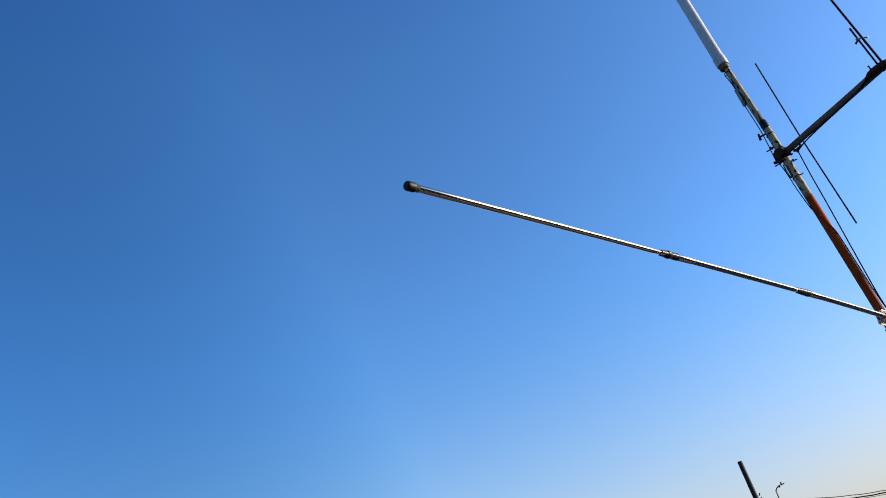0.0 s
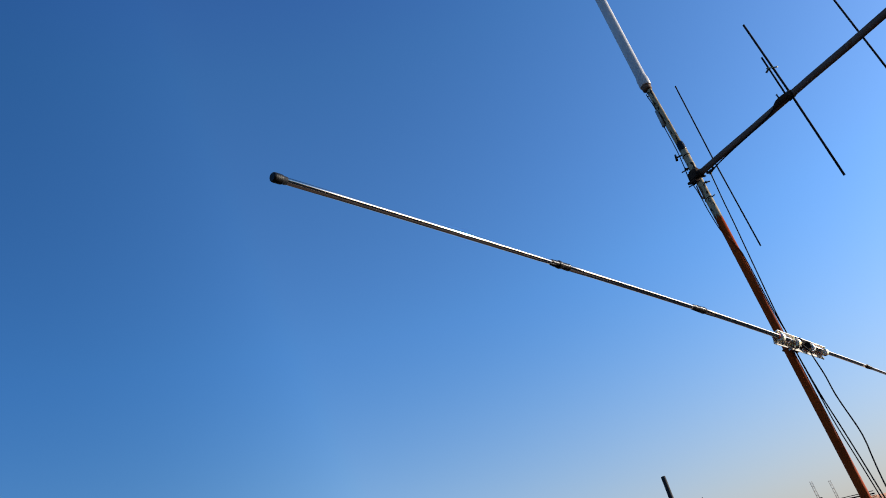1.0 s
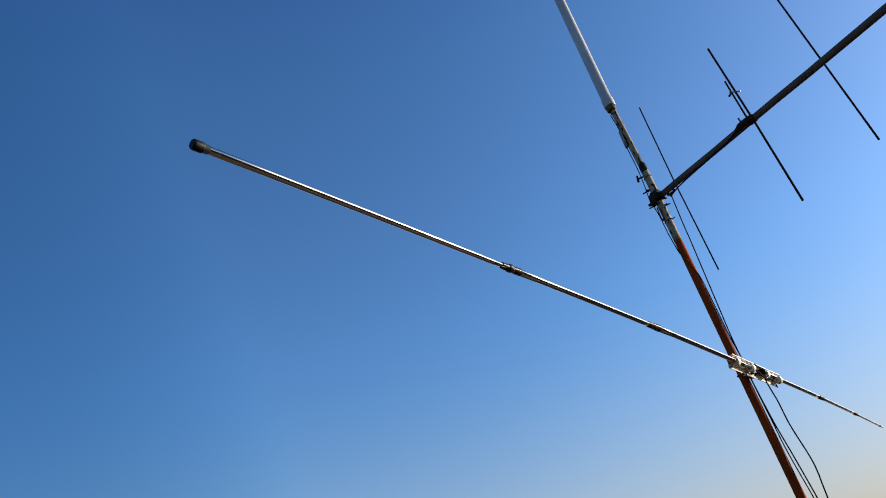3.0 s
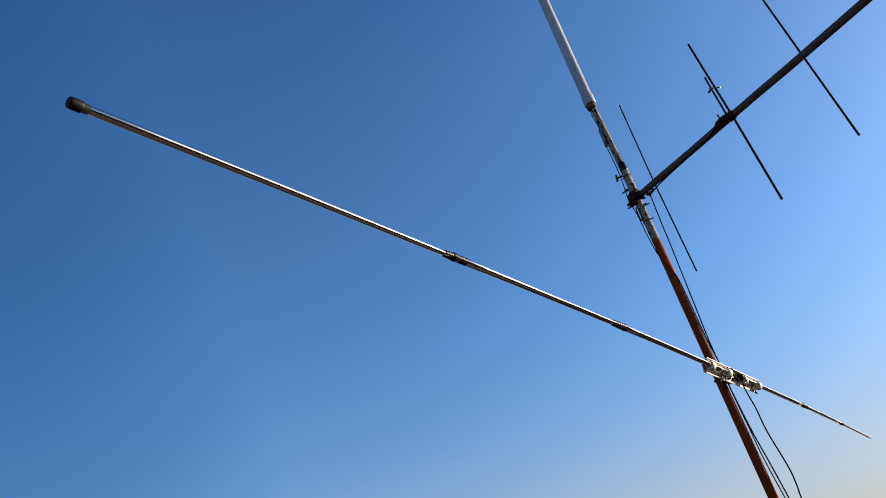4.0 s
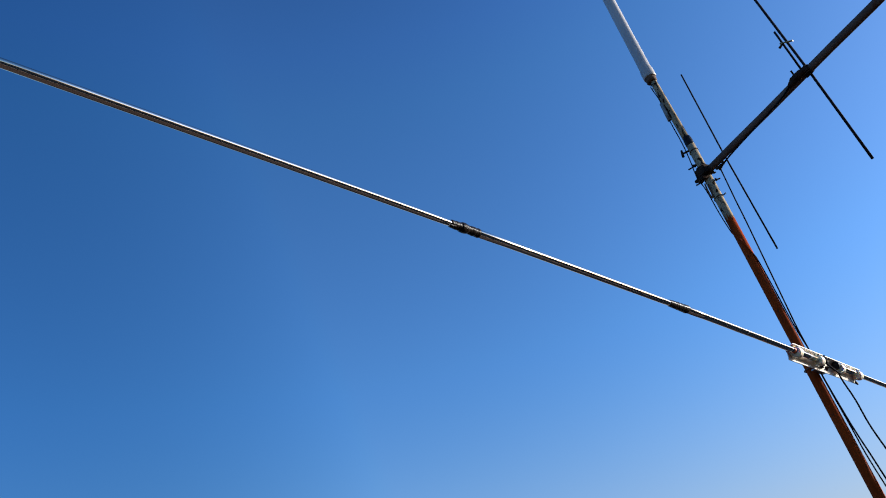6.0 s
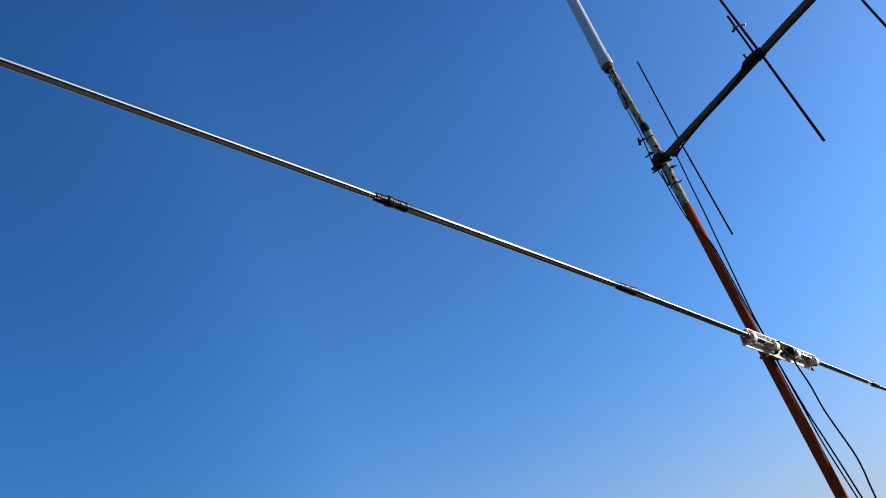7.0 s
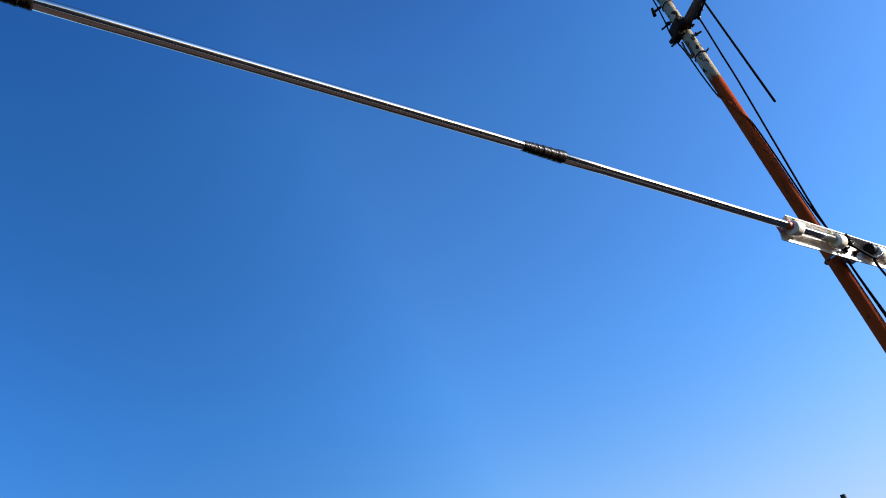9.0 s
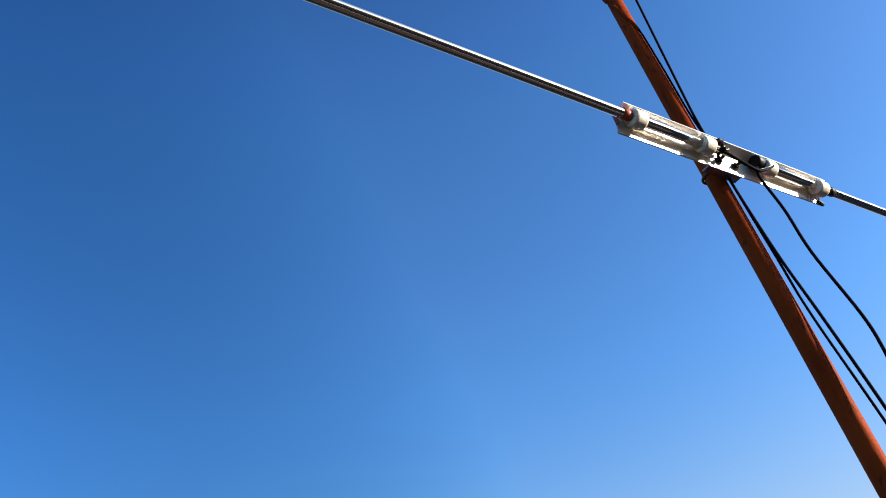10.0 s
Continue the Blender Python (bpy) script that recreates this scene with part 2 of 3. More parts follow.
def smooth_path(pts, n=6):
    """Catmull-Rom through the given points."""
    p = [Vector(q) for q in pts]
    p = [p[0] * 2 - p[1]] + p + [p[-1] * 2 - p[-2]]
    out = []
    for i in range(1, len(p) - 2):
        for k in range(n):
            t = k / n
            out.append(0.5 * ((2 * p[i]) + (p[i + 1] - p[i - 1]) * t + (2 * p[i - 1] - 5 * p[i] + 4 * p[i + 1] - p[i + 2]) * t * t
                              + (3 * p[i] - p[i - 1] - 3 * p[i + 1] + p[i + 2]) * t ** 3))
    out.append(p[-2])
    return out


def part(name, bm, mat, parent=None, label=""):
    """Links a bmesh as one mesh object, under a thing or a part."""
    bmesh.ops.recalc_face_normals(bm, faces=bm.faces)
    me = bpy.data.meshes.new(name)
    bm.to_mesh(me)
    bm.free()
    me.materials.append(mat)
    ob = new(name, me)
    if parent is not None:
        ob.parent = parent
        ob.matrix_parent_inverse = parent.matrix_world.inverted()
    return tagged(ob, label)


def thing(name, place, label, category, group="", kind=""):
    ob = new(name)
    ob.location = place
    ob.matrix_world = Matrix.Translation(place)
    return tagged(ob, label, category, group, kind)


def tube(name, pts, radii, mat, parent=None, label="", seg=16):
    return part(name, sweep(bmesh.new(), pts, radii, seg), mat, parent, label)


# ---------------------------------------------------------------- ground
bm = bmesh.new()
bmesh.ops.create_grid(bm, x_segments=40, y_segments=40, size=3000)
tagged(part("ground", bm, GROUND), "dry brown bare earth ground reaching the horizon", "ground", kind="structure")

# ---------------------------------------------------------------- mast
MX, MY = 0.0127, 0.0706
Z0 = 2.6                               # height of the dipole's middle
FRONT = Vector((-0.957, -0.29, 0.0))   # from the mast towards the yard side
RIGHT = Vector((0.29, -0.957, 0.0))


def at_mast(z, front=0.0, right=0.0):
    return Vector((MX, MY, z)) + FRONT * front + RIGHT * right


mast = thing("antenna_mast", (MX, MY, 0), "upright steel pipe mast, orange-red below and peeling cream above", "mast")
tube("lower_pipe", [(MX, MY, z) for z in (-0.05, 1, 2, 2.6, 3.0, 3.38)], 0.0190, ORANGE, mast, "orange-red painted steel pipe with rust flecks", 28)
bm = sweep(bmesh.new(), [(MX, MY, z) for z in (3.341, 3.36, 3.40, 3.5, 3.65, 3.79)], 0.0194, 56)
bm.verts.ensure_lookup_table()
rng = random.Random(31)
for k in range(56):                    # ragged lower edge of the cream coat
    bm.verts[k].co.z += rng.uniform(-0.016, 0.012) + 0.010 * math.sin(k * 0.9)
part("middle_pipe", bm, CREAM_CLEAN, mast, "cream paint with rust chips and a ragged lower edge")
tube("upper_pipe", [(MX, MY + 0.002 + 0.012 * k / 4, 3.79 + 0.46 * k / 4) for k in range(5)], 0.0165, CREAM, mast, "peeling cream paint over dark rust", 24)
bm = bmesh.new()
sweep(bm, [(MX, MY, 3.775 + 0.007 * k) for k in range(9)], [0.0196, 0.0204, 0.0199, 0.0207, 0.0201, 0.0203, 0.0195, 0.0186, 0.0172], 20)
part("tape_wrap", bm, TAPE, mast, "black tape wound round the pipe joint")
bm = bmesh.new()
box(bm, Matrix.Translation((MX, MY, 0.006)), (0.22, 0.22, 0.012), 0.003)
part("base_plate", bm, RUST, mast)
# clamping screw with a cross handle on the joint
bm = bmesh.new()
sweep(bm, [at_mast(3.755, 0.0, -0.02), at_mast(3.752, 0.004, -0.05)], 0.005, 8)
sweep(bm, [at_mast(3.772, 0.004, -0.047), at_mast(3.735, 0.004, -0.052)], [0.005, 0.007], 8)
part("set_screw", bm, RUST, mast)
for z, tail in ((3.738, 0.0), (3.455, 0.02)):
    bm = bmesh.new()
    ring = [at_mast(z + 0.004 * math.sin(a), 0.0208 * math.cos(a), 0.0208 * math.sin(a)) for a in (math.tau * k / 20 for k in range(20))]
    sweep(bm, ring + [ring[0]], 0.0022, 6)
    if tail:
        sweep(bm, [at_mast(z, 0.005, 0.02), at_mast(z + 0.006, 0.004, 0.036)], 0.0028, 6)
    part("cable_tie", bm, RUBBER, mast)

# ---------------------------------------------------------------- vertical fibreglass antenna
vertical = thing("vertical_antenna", (MX, MY + 0.014, 4.21), "white fibreglass tube antenna standing on top of the mast pipe", "antenna")
WX, WY = MX - 0.005, MY + 0.0175
tube("radome", [(WX, WY, z) for z in (4.262, 4.268, 4.30, 4.318, 4.34, 5.2, 6.4, 6.42, 6.425)],
     [0.0300, 0.0325, 0.033, 0.033, 0.0292, 0.0290, 0.0288, 0.024, 0.012], WHITE, vertical, "smooth white fibreglass tube with a wider foot", 32)
tube("base_collar", [(WX, WY, z) for z in (4.232, 4.238, 4.258, 4.264)], [0.02, 0.0265, 0.0275, 0.0245], RUST_BROWN, vertical, "rusty brown collar", 24)
tube("connector_sleeve", [at_mast(3.965, 0.002, -0.031), at_mast(4.08, 0.002, -0.029)], 0.0085, GREY_PVC, vertical, "grey cable connector sleeve", 14)
bm = bmesh.new()
ring = [(WX + 0.0185 * math.cos(a), WY + 0.0185 * math.sin(a), 4.205) for a in (math.tau * k / 18 for k in range(19))]
sweep(bm, ring, 0.0024, 6)
part("tie_band", bm, RUBBER, vertical)


# ---------------------------------------------------------------- dipole
def axis(x):
    """The sagging line of the dipole's tubes."""
    return Vector((x, 0, Z0 + 0.0153 * x - 0.0048 * x * x))


def along(x0, x1, n=5):
    return [axis(x0 + (x1 - x0) * k / (n - 1)) for k in range(n)]


def seated(x0, x1, n=5):
    """The inner tube's line, which dips a little towards its insulators."""
    pts = along(x0, x1, n)
    for q in pts:
        dip = max(0.0, 1 - (abs(q.x) - 0.07) / 0.96) * (0.8 if x0 < 0 else 0.3)
        q.y -= 0.0020 * dip
        q.z -= 0.0085 * dip
    return pts


dipole = thing("dipole_antenna", (0, 0.02, Z0), "long telescopic aluminium dipole on an angle bracket, clamped to the mast", "antenna")

# aluminium angle: sloping top flange and back plate
PROFILE = [(-0.0115, 0.0170), (0.0155, 0.0105), (0.0260, -0.0290), (0.0235, -0.0290), (0.0130, 0.0083), (-0.0115, 0.0147)]
bm = bmesh.new()
ends = []
for x in (-0.327, 0.310):
    a = axis(x)
    ends.append([bm.verts.new((x, y, a.z + z)) for y, z in PROFILE])
n = len(PROFILE)
for k in range(n):
    bm.faces.new((ends[0][k], ends[0][(k + 1) % n], ends[1][(k + 1) % n], ends[1][k]))
bm.faces.new(ends[0])
bm.faces.new(list(reversed(ends[1])))
angle = part("angle_bracket", bm, PLATE, dipole, "bent aluminium angle with bare edges")
# paint left on the end edge, and the dark corner clip at the other end
bm = bmesh.new()
a = axis(-0.323)
box(bm, Matrix.Translation((-0.3282, 0.0165, a.z - 0.002)), (0.002, 0.007, 0.024))
part("paint_mark", bm, RED, angle, "orange-red paint on the plate's end")
bm = bmesh.new()
a = axis(0.335)
box(bm, Matrix.Translation((0.303, 0.0205, a.z - 0.0270)) @ pose(0, 0, 0, 0, 25, 0), (0.020, 0.0075, 0.010), 0.002)
part("corner_clip", bm, RUBBER, angle)

for x, ln in ((-0.296, 0.031), (-0.106, 0.033), (0.091, 0.033), (0.280, 0.033)):
    bm = bmesh.new()
    c0 = Vector((0, -0.0020, -0.0090))
    r = 0.0180
    prof = [(-0.5, 0.86), (-0.42, 0.98), (-0.30, 1.0), (0.30, 1.0), (0.42, 0.98), (0.5, 0.86)]
    sweep(bm, [axis(x + q * ln) + c0 for q, s in prof], [r * s for q, s in prof], 28)
    # saddle that reaches up to the flange and back to the plate
    box(bm, Matrix.Translation(axis(x) + Vector((0, 0.0035, 0.004))), (ln * 0.84, 0.0235, 0.0135), 0.002)
    ins = part("insulator", bm, NYLON, dipole, "ivory nylon insulator block")
    bm = bmesh.new()
    a = axis(x + 0.005)
    sweep(bm, [a + Vector((0, -0.0060, 0.0110)), a + Vector((0, -0.0115, 0.0055))], [0.0042, 0.0038], 8)
    part("bolt", bm, RUBBER, ins, "dark bolt head")

# tubes: thick, middle and thin sections on both arms
for s in (-1, 1):
    tube("inner_tube", seated(s * (0.072 if s < 0 else 0.09), s * 1.075, 8), 0.0099, ALU, dipole, "", 24)
    tube("middle_tube", along(s * 1.03, s * 1.89, 8), 0.0085, ALU, dipole, "", 24)
    tube("outer_tube", along(s * 1.85, s * 2.735, 8), 0.0067, ALU, dipole, "", 24)
    # end cap: neck and rounded head
    tip = 2.747 if s < 0 else 2.648
    prof = [(0.028, 0.0074), (0.0195, 0.0079), (0.019, 0.0087), (0.0165, 0.0092), (0.004, 0.0092), (0.001, 0.0086), (-0.0005, 0.0071)]
    if s > 0:
        prof = [(q, r * 0.85) for q, r in prof]
    tube("end_cap", [axis(s * (tip - q)) for q, r in prof], [r for q, r in prof], RUBBER, dipole, "black rubber end cap", 22)
    # wound tape on the joints
    for name_x0, name_x1, rb, lump in ((1.024, 1.122, 0.0110, 0.35), (1.849, 1.930, 0.0094, 0.55)):
        rng = random.Random(int(name_x0 * 1000) + s)
        k, pts, rad, step = 46, [], [], 0.0
        for i in range(k):
            f = i / (k - 1)
            step = step + rng.uniform(-0.0006, 0.0006) if rng.random() < 0.75 else rng.uniform(-0.0007, 0.0009)
            wave = 0.55 * max(-0.0008, min(0.001, step))
            mid = 0.0017 * math.exp(-((f - lump) / 0.11) ** 2) if lump > 0.5 else 0.0012 * (0.6 - f)
            edge = -0.0012 if i in (0, k - 1) else 0.0
            pts.append(axis(s * (name_x0 + (name_x1 - name_x0) * f)) + Vector((0, rng.uniform(-1, 1) * 0.0003, rng.uniform(-1, 1) * 0.0003)))
            rad.append(rb + wave + mid + edge - 0.0012 * f)
        tw = tube("tape_wrap", pts, rad, TAPE, dipole, "black tape wound round the tube joint", 22)
        if s < 0 and lump > 0.5:
            bm = bmesh.new()
            e = axis(-1.93)
            sweep(bm, [e + Vector((0.012, -0.004, -0.006)), e + Vector((-0.004, -0.005, -0.0095)), e + Vector((-0.016, -0.005, -0.010))], [0.0022, 0.0016, 0.0006], 6)
            part("loose_end", bm, TAPE, tw)
tube("paint_ring", seated(-0.334, -0.305, 3), 0.0104, RED, dipole, "orange-red paint band on the tube", 24)
tube("tape_band", seated(0.320, 0.341, 3), 0.0107, RUBBER, dipole, "black band on the tube", 20)
# black plug on the inner end of one tube, tape and jumper wires between the two
tube("end_plug", [axis(0.048) + Vector((0, -0.004, -0.003)), axis(0.051) + Vector((0, -0.004, -0.003)), axis(0.063) + Vector((0, -0.003, -0.002)), axis(0.088)],
     [0.0128, 0.0142, 0.0142, 0.0120], RUBBER, dipole, "black rubber plug", 24)
rng = random.Random(4)
bm = bmesh.new()
for i in range(9):
    c = axis(-0.066 + 0.024 * rng.random()) + Vector((0, -0.004 + rng.uniform(-0.010, 0.008), 0.002 + rng.uniform(-0.012, 0.010)))
    made = bmesh.ops.create_icosphere(bm, subdivisions=2, radius=rng.uniform(0.004, 0.008), matrix=Matrix.Translation(c) @ Matrix.Diagonal((1.3, 0.9, 0.9, 1)))
    for v in made["verts"]:
        v.co += Vector((rng.uniform(-1, 1), rng.uniform(-1, 1), rng.uniform(-1, 1))) * 0.0012
part("taped_terminal", bm, TAPE, dipole, "lumpy black taped wire terminal")
for pts in ([(-0.062, 0.000, 2.600), (-0.060, -0.004, 2.590), (-0.046, -0.008, 2.580), (-0.022, -0.010, 2.568), (0.004, -0.012, 2.557), (0.032, -0.012, 2.556)],
            [(0.032, -0.012, 2.557), (0.052, -0.016, 2.565), (0.075, -0.018, 2.578), (0.092, -0.015, 2.590)],
            [(-0.062, 0.002, 2.594), (-0.058, 0.008, 2.584), (-0.050, 0.012, 2.578)]):
    tube("jumper_wire", smooth_path(pts, 5), 0.0033, CABLE, dipole, "short black jumper wire", 8)
tube("bare_braid", smooth_path([(0.034, -0.0125, 2.561), (0.055, -0.0175, 2.568), (0.074, -0.0195, 2.579), (0.088, -0.016, 2.589)], 5), [0.0017] * 16, NYLON, dipole, "pale stripped wire", 8)
# plate bolts on the back plate
for x, z in ((-0.046, -0.012), (0.006, -0.012)):
    bm = bmesh.new()
    c = axis(x) + Vector((0, 0, z))
    sweep(bm, [c + Vector((0, 0.0185, 0)), c + Vector((0, 0.0115, 0))], 0.0068, 6)
    sweep(bm, [c + Vector((0, 0.0115, 0)), c + Vector((0, 0.002, -0.001))], 0.0034, 8)
    sweep(bm, [c + Vector((0, 0.0190, 0)), c + Vector((0, 0.0165, 0))], 0.0095, 14)
    part("plate_bolt", bm, RUST, dipole, "rusty bolt and nut")
# folded steel spacer between plate and mast
bm = bmesh.new()
zc = Z0 - 0.018
for y0, y1, z0, z1 in ((0.0262, 0.0284, 0.001, 0.034), (0.0284, 0.0510, 0.001, 0.004), (0.0284, 0.0510, 0.031, 0.034)):
    box(bm, Matrix.Translation((-0.008, (y0 + y1) / 2, zc + (z0 + z1) / 2)), (0.102, y1 - y0, z1 - z0))
part("mast_spacer", bm, STEEL, dipole, "folded grey steel spacer channel")
for z in (Z0 + 0.010,):
    pts = [(MX - 0.0225, 0.024, z)] + [(MX + 0.0225 * math.cos(a), MY + 0.0225 * math.sin(a), z) for a in (math.pi - math.pi * k / 14 for k in range(15))] + [(MX + 0.0225, 0.024, z)]
    tube("u_bolt", pts, 0.0028, RUST_BROWN, dipole, "rusty U-bolt round the mast", 10)

# ---------------------------------------------------------------- yagi
BOOM_DIR = Vector((-0.4002, -0.9125, -0.0800)).normalized()
BOOM_START = Vector((MX, MY, 3.600))


def on_boom(s, up=0.0, side=0.0):
    sidev = BOOM_DIR.cross(Vector((0, 0, 1))).normalized()
    upv = sidev.cross(BOOM_DIR)
    return BOOM_START + BOOM_DIR * s + upv * up + sidev * side


boom_turn = BOOM_DIR.to_track_quat('X', 'Z').to_matrix().to_4x4()
yagi = thing("yagi_antenna", BOOM_START, "vertical-element yagi antenna on a brown boom, clamped to the mast", "antenna")
bm = sweep(bmesh.new(), [on_boom(0.02 + 0.186 * k, 0.002 + 0.0012 * math.sin(2.1 * k)) for k in range(11)], 0.0163, 24)
boom = part("boom", bm, BOOM, yagi, "weathered brown painted tube")
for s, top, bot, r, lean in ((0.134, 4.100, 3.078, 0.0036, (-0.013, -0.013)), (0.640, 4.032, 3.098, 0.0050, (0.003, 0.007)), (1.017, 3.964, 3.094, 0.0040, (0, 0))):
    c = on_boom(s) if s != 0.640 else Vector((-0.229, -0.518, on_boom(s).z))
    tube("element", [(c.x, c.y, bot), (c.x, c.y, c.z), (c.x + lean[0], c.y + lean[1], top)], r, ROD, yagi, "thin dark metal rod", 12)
# matching rod, its strap and taped feed point on the driven element
G = Vector((-0.229, -0.518, on_boom(0.640).z))
gx = Vector((-0.10, 0.995, 0)) * 0.018
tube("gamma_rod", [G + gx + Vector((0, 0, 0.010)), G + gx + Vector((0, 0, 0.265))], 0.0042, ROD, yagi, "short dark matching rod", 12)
bm = bmesh.new()
for u0, u1, z0, z1 in ((1.45, -0.95, 0.196, 0.172), (1.75, 0.9, 0.180, 0.196)):
    sweep(bm, [G + gx * u0 + Vector((-0.005, 0, z0)), G + gx * u1 + Vector((-0.005, 0, z1))], [0.0030, 0.0034], 8)
strap = part("gamma_strap", bm, BRASS, yagi, "dull brass strap bent round both rods")
bm = bmesh.new()
sweep(bm, [G + gx * 1.3 + Vector((-0.004, 0, 0.186)), G + gx * 2.0 + Vector((-0.004, 0, 0.178))], [0.0042, 0.0052], 6)
part("strap_screw", bm, RUST, strap)
bm = bmesh.new()
rng = random.Random(15)
for k in range(16):                    # a spindle of wound tape, thickest beside the rod
    f = k / 15
    r = 0.008 + 0.009 * math.sin(math.pi * f) ** 0.8
    c = on_boom(0.560 + 0.094 * f, 0.004 * math.sin(math.pi * f), 0.016 + 0.004 * math.sin(math.pi * f))
    made = bmesh.ops.create_icosphere(bm, subdivisions=2, radius=r, matrix=Matrix.Translation(c))
    for v in made["verts"]:
        v.co += Vector([rng.uniform(-1, 1) for _ in range(3)]) * 0.0010
box(bm, Matrix.Translation(on_boom(0.640, 0.003, 0.004)) @ boom_turn, (0.046, 0.040, 0.034), 0.006)
feed = part("feed_box", bm, RUST, yagi, "dark rusty feed block bound with tape")
bm = bmesh.new()
sweep(bm, [on_boom(0.604, 0.008, 0.026), on_boom(0.604, 0.030, 0.031), on_boom(0.604, 0.034, 0.032)], [0.0030, 0.0032, 0.0050], 8)
part("box_screw", bm, RUST, feed)
tube("boom_cable", smooth_path([on_boom(0.56, -0.006, 0.022), on_boom(0.50, -0.017, 0.017), on_boom(0.38, -0.020, 0.010), on_boom(0.26, -0.0195, 0.004), on_boom(0.15, -0.024, 0.0), on_boom(0.085, -0.036, 0.0)], 6),
     0.0036, CABLE, yagi, "black coax taped under the boom", 8)
bm = bmesh.new()
rng = random.Random(8)
for i in range(7):
    bmesh.ops.create_icosphere(bm, subdivisions=2, radius=rng.uniform(0.007, 0.011), matrix=Matrix.Translation(on_boom(0.07 + 0.045 * rng.random(), -0.024 - 0.012 * rng.random(), rng.uniform(-0.006, 0.006))))
part("tape_lump", bm, TAPE, yagi, "black tape lump under the boom")
# clamp on the mast
bm = bmesh.new()
box(bm, Matrix.Translation(at_mast(3.603, 0.012, -0.004)) @ boom_turn, (0.066, 0.052, 0.046), 0.004)
box(bm, Matrix.Translation(at_mast(3.572, 0.018, -0.026)) @ boom_turn @ pose(0, 0, 0, 12, 8, 0), (0.054, 0.040, 0.014), 0.002)
box(bm, Matrix.Translation(at_mast(3.632, 0.0, 0.0)), (0.048, 0.048, 0.014), 0.003)
clampo = part("mast_clamp", bm, RUST, yagi, "dark rusty steel clamp block")
for z, f, r0, r1 in ((3.660, 0.006, -0.015, -0.058), (3.668, 0.0, -0.02, -0.040), (3.560, 0.014, -0.02, -0.060), (3.548, 0.0, 0.015, 0.045), (3.575, 0.02, 0.02, 0.040)):
    bm = bmesh.new()
    sweep(bm, [at_mast(z, f, r0), at_mast(z - 0.004, f, r1)], 0.0036, 8)
    d = 1 if r1 > r0 else -1
    sweep(bm, [at_mast(z, f, r0 + d * 0.008), at_mast(z, f, r0 + d * 0.015)], 0.0075, 6)
    part("clamp_bolt", bm, RUST, clampo, "rusty threaded bolt with nut")
bm = bmesh.new()
sweep(bm, smooth_path([at_mast(3.545, 0.012, -0.024), at_mast(3.520, 0.014, -0.026), at_mast(3.478, 0.01, -0.0265), at_mast(3.462, 0.012, -0.022), at_mast(3.484, 0.018, -0.016), at_mast(3.530, 0.020, -0.012)], 5), 0.0036, 8)
part("hook_rod", bm, RUST_BROWN, clampo, "bent rusty rod below the clamp")

# ---------------------------------------------------------------- cables on the mast


def cable(label, pts, r=0.0030, painted=None):
    p = smooth_path(pts, 7)
    ob = tube("coax_cable", p, r, CABLE, None, "", 10)
    if painted:
        coat = [q for q in p if painted[0] < q.z < painted[1]]
        tube("paint_coat", coat, r + 0.0004, ORANGE, ob, "orange-red mast paint over the cable", 10)
    return tagged(ob, label, "cable", "coax cables on the mast")


cable("thin black coax from the yagi boom hanging beside the mast", [on_boom(0.085, -0.036, 0.0), (0.0, 0.004, 3.50), (0.018, 0.014, 3.40), (0.0275, 0.021, 3.28), (0.0235, 0.036, 2.96),
      (0.0215, 0.0440, 2.78), (0.020, 0.0440, 2.66), (0.018, 0.0455, 2.57), (0.0225, 0.040, 2.378), (0.0255, 0.0295, 2.235), (0.0295, 0.016, 2.02), (0.035, -0.005, 1.6), (0.05, -0.03, 0.8), (0.08, -0.06, 0.003)])
cable("thin black coax from the white antenna wound down the mast", [(WX - 0.001, WY + 0.018, 4.2), at_mast(4.10, 0.002, -0.028), at_mast(3.965, 0.002, -0.031), at_mast(3.80, 0.002, -0.029), at_mast(3.69, 0.003, -0.034), at_mast(3.60, 0.016, -0.040),
      at_mast(3.50, 0.012, -0.031), at_mast(3.40, 0.002, -0.0285), at_mast(3.32, 0.007, -0.0245), at_mast(3.262, 0.013, -0.0190), at_mast(3.215, 0.0217, -0.0030), at_mast(3.15, 0.0192, 0.0105), at_mast(3.098, 0.0100, 0.0195), at_mast(2.95, 0.004, 0.0218),
      at_mast(2.78, 0.002, 0.0225), at_mast(2.66, -0.006, 0.0290), at_mast(2.58, -0.002, 0.0250), (0.0215, 0.0445, 2.375), (0.0222, 0.0425, 2.245), (0.026, 0.026, 2.0), (0.031, 0.005, 1.6), (0.045, -0.02, 0.8), (0.07, -0.05, 0.003)], 0.0025, (3.085, 3.275))
cable("black coax hanging from the dipole feed point in a loose bow", [(0.027, -0.011, 2.568), (0.0272, -0.006, 2.550), (0.0283, -0.0065, 2.522), (0.0300, -0.0118, 2.450), (0.0303, -0.0128, 2.348), (0.0345, -0.0270, 2.205), (0.0345, -0.0270, 2.140),
      (0.0328, -0.0215, 2.083), (0.0310, -0.0140, 1.967), (0.034, -0.010, 1.7), (0.05, -0.02, 0.9), (0.09, -0.05, 0.004)], 0.0031)


# ---------------------------------------------------------------- distance
EYE = Vector((-3.4, -0.73, 1.77))


def far(az, el, dist):
    """A place by azimuth, elevation and distance from the yard."""
    return EYE + Vector((math.sin(radians(az)) * dist, math.cos(radians(az)) * dist, math.tan(radians(el)) * dist))


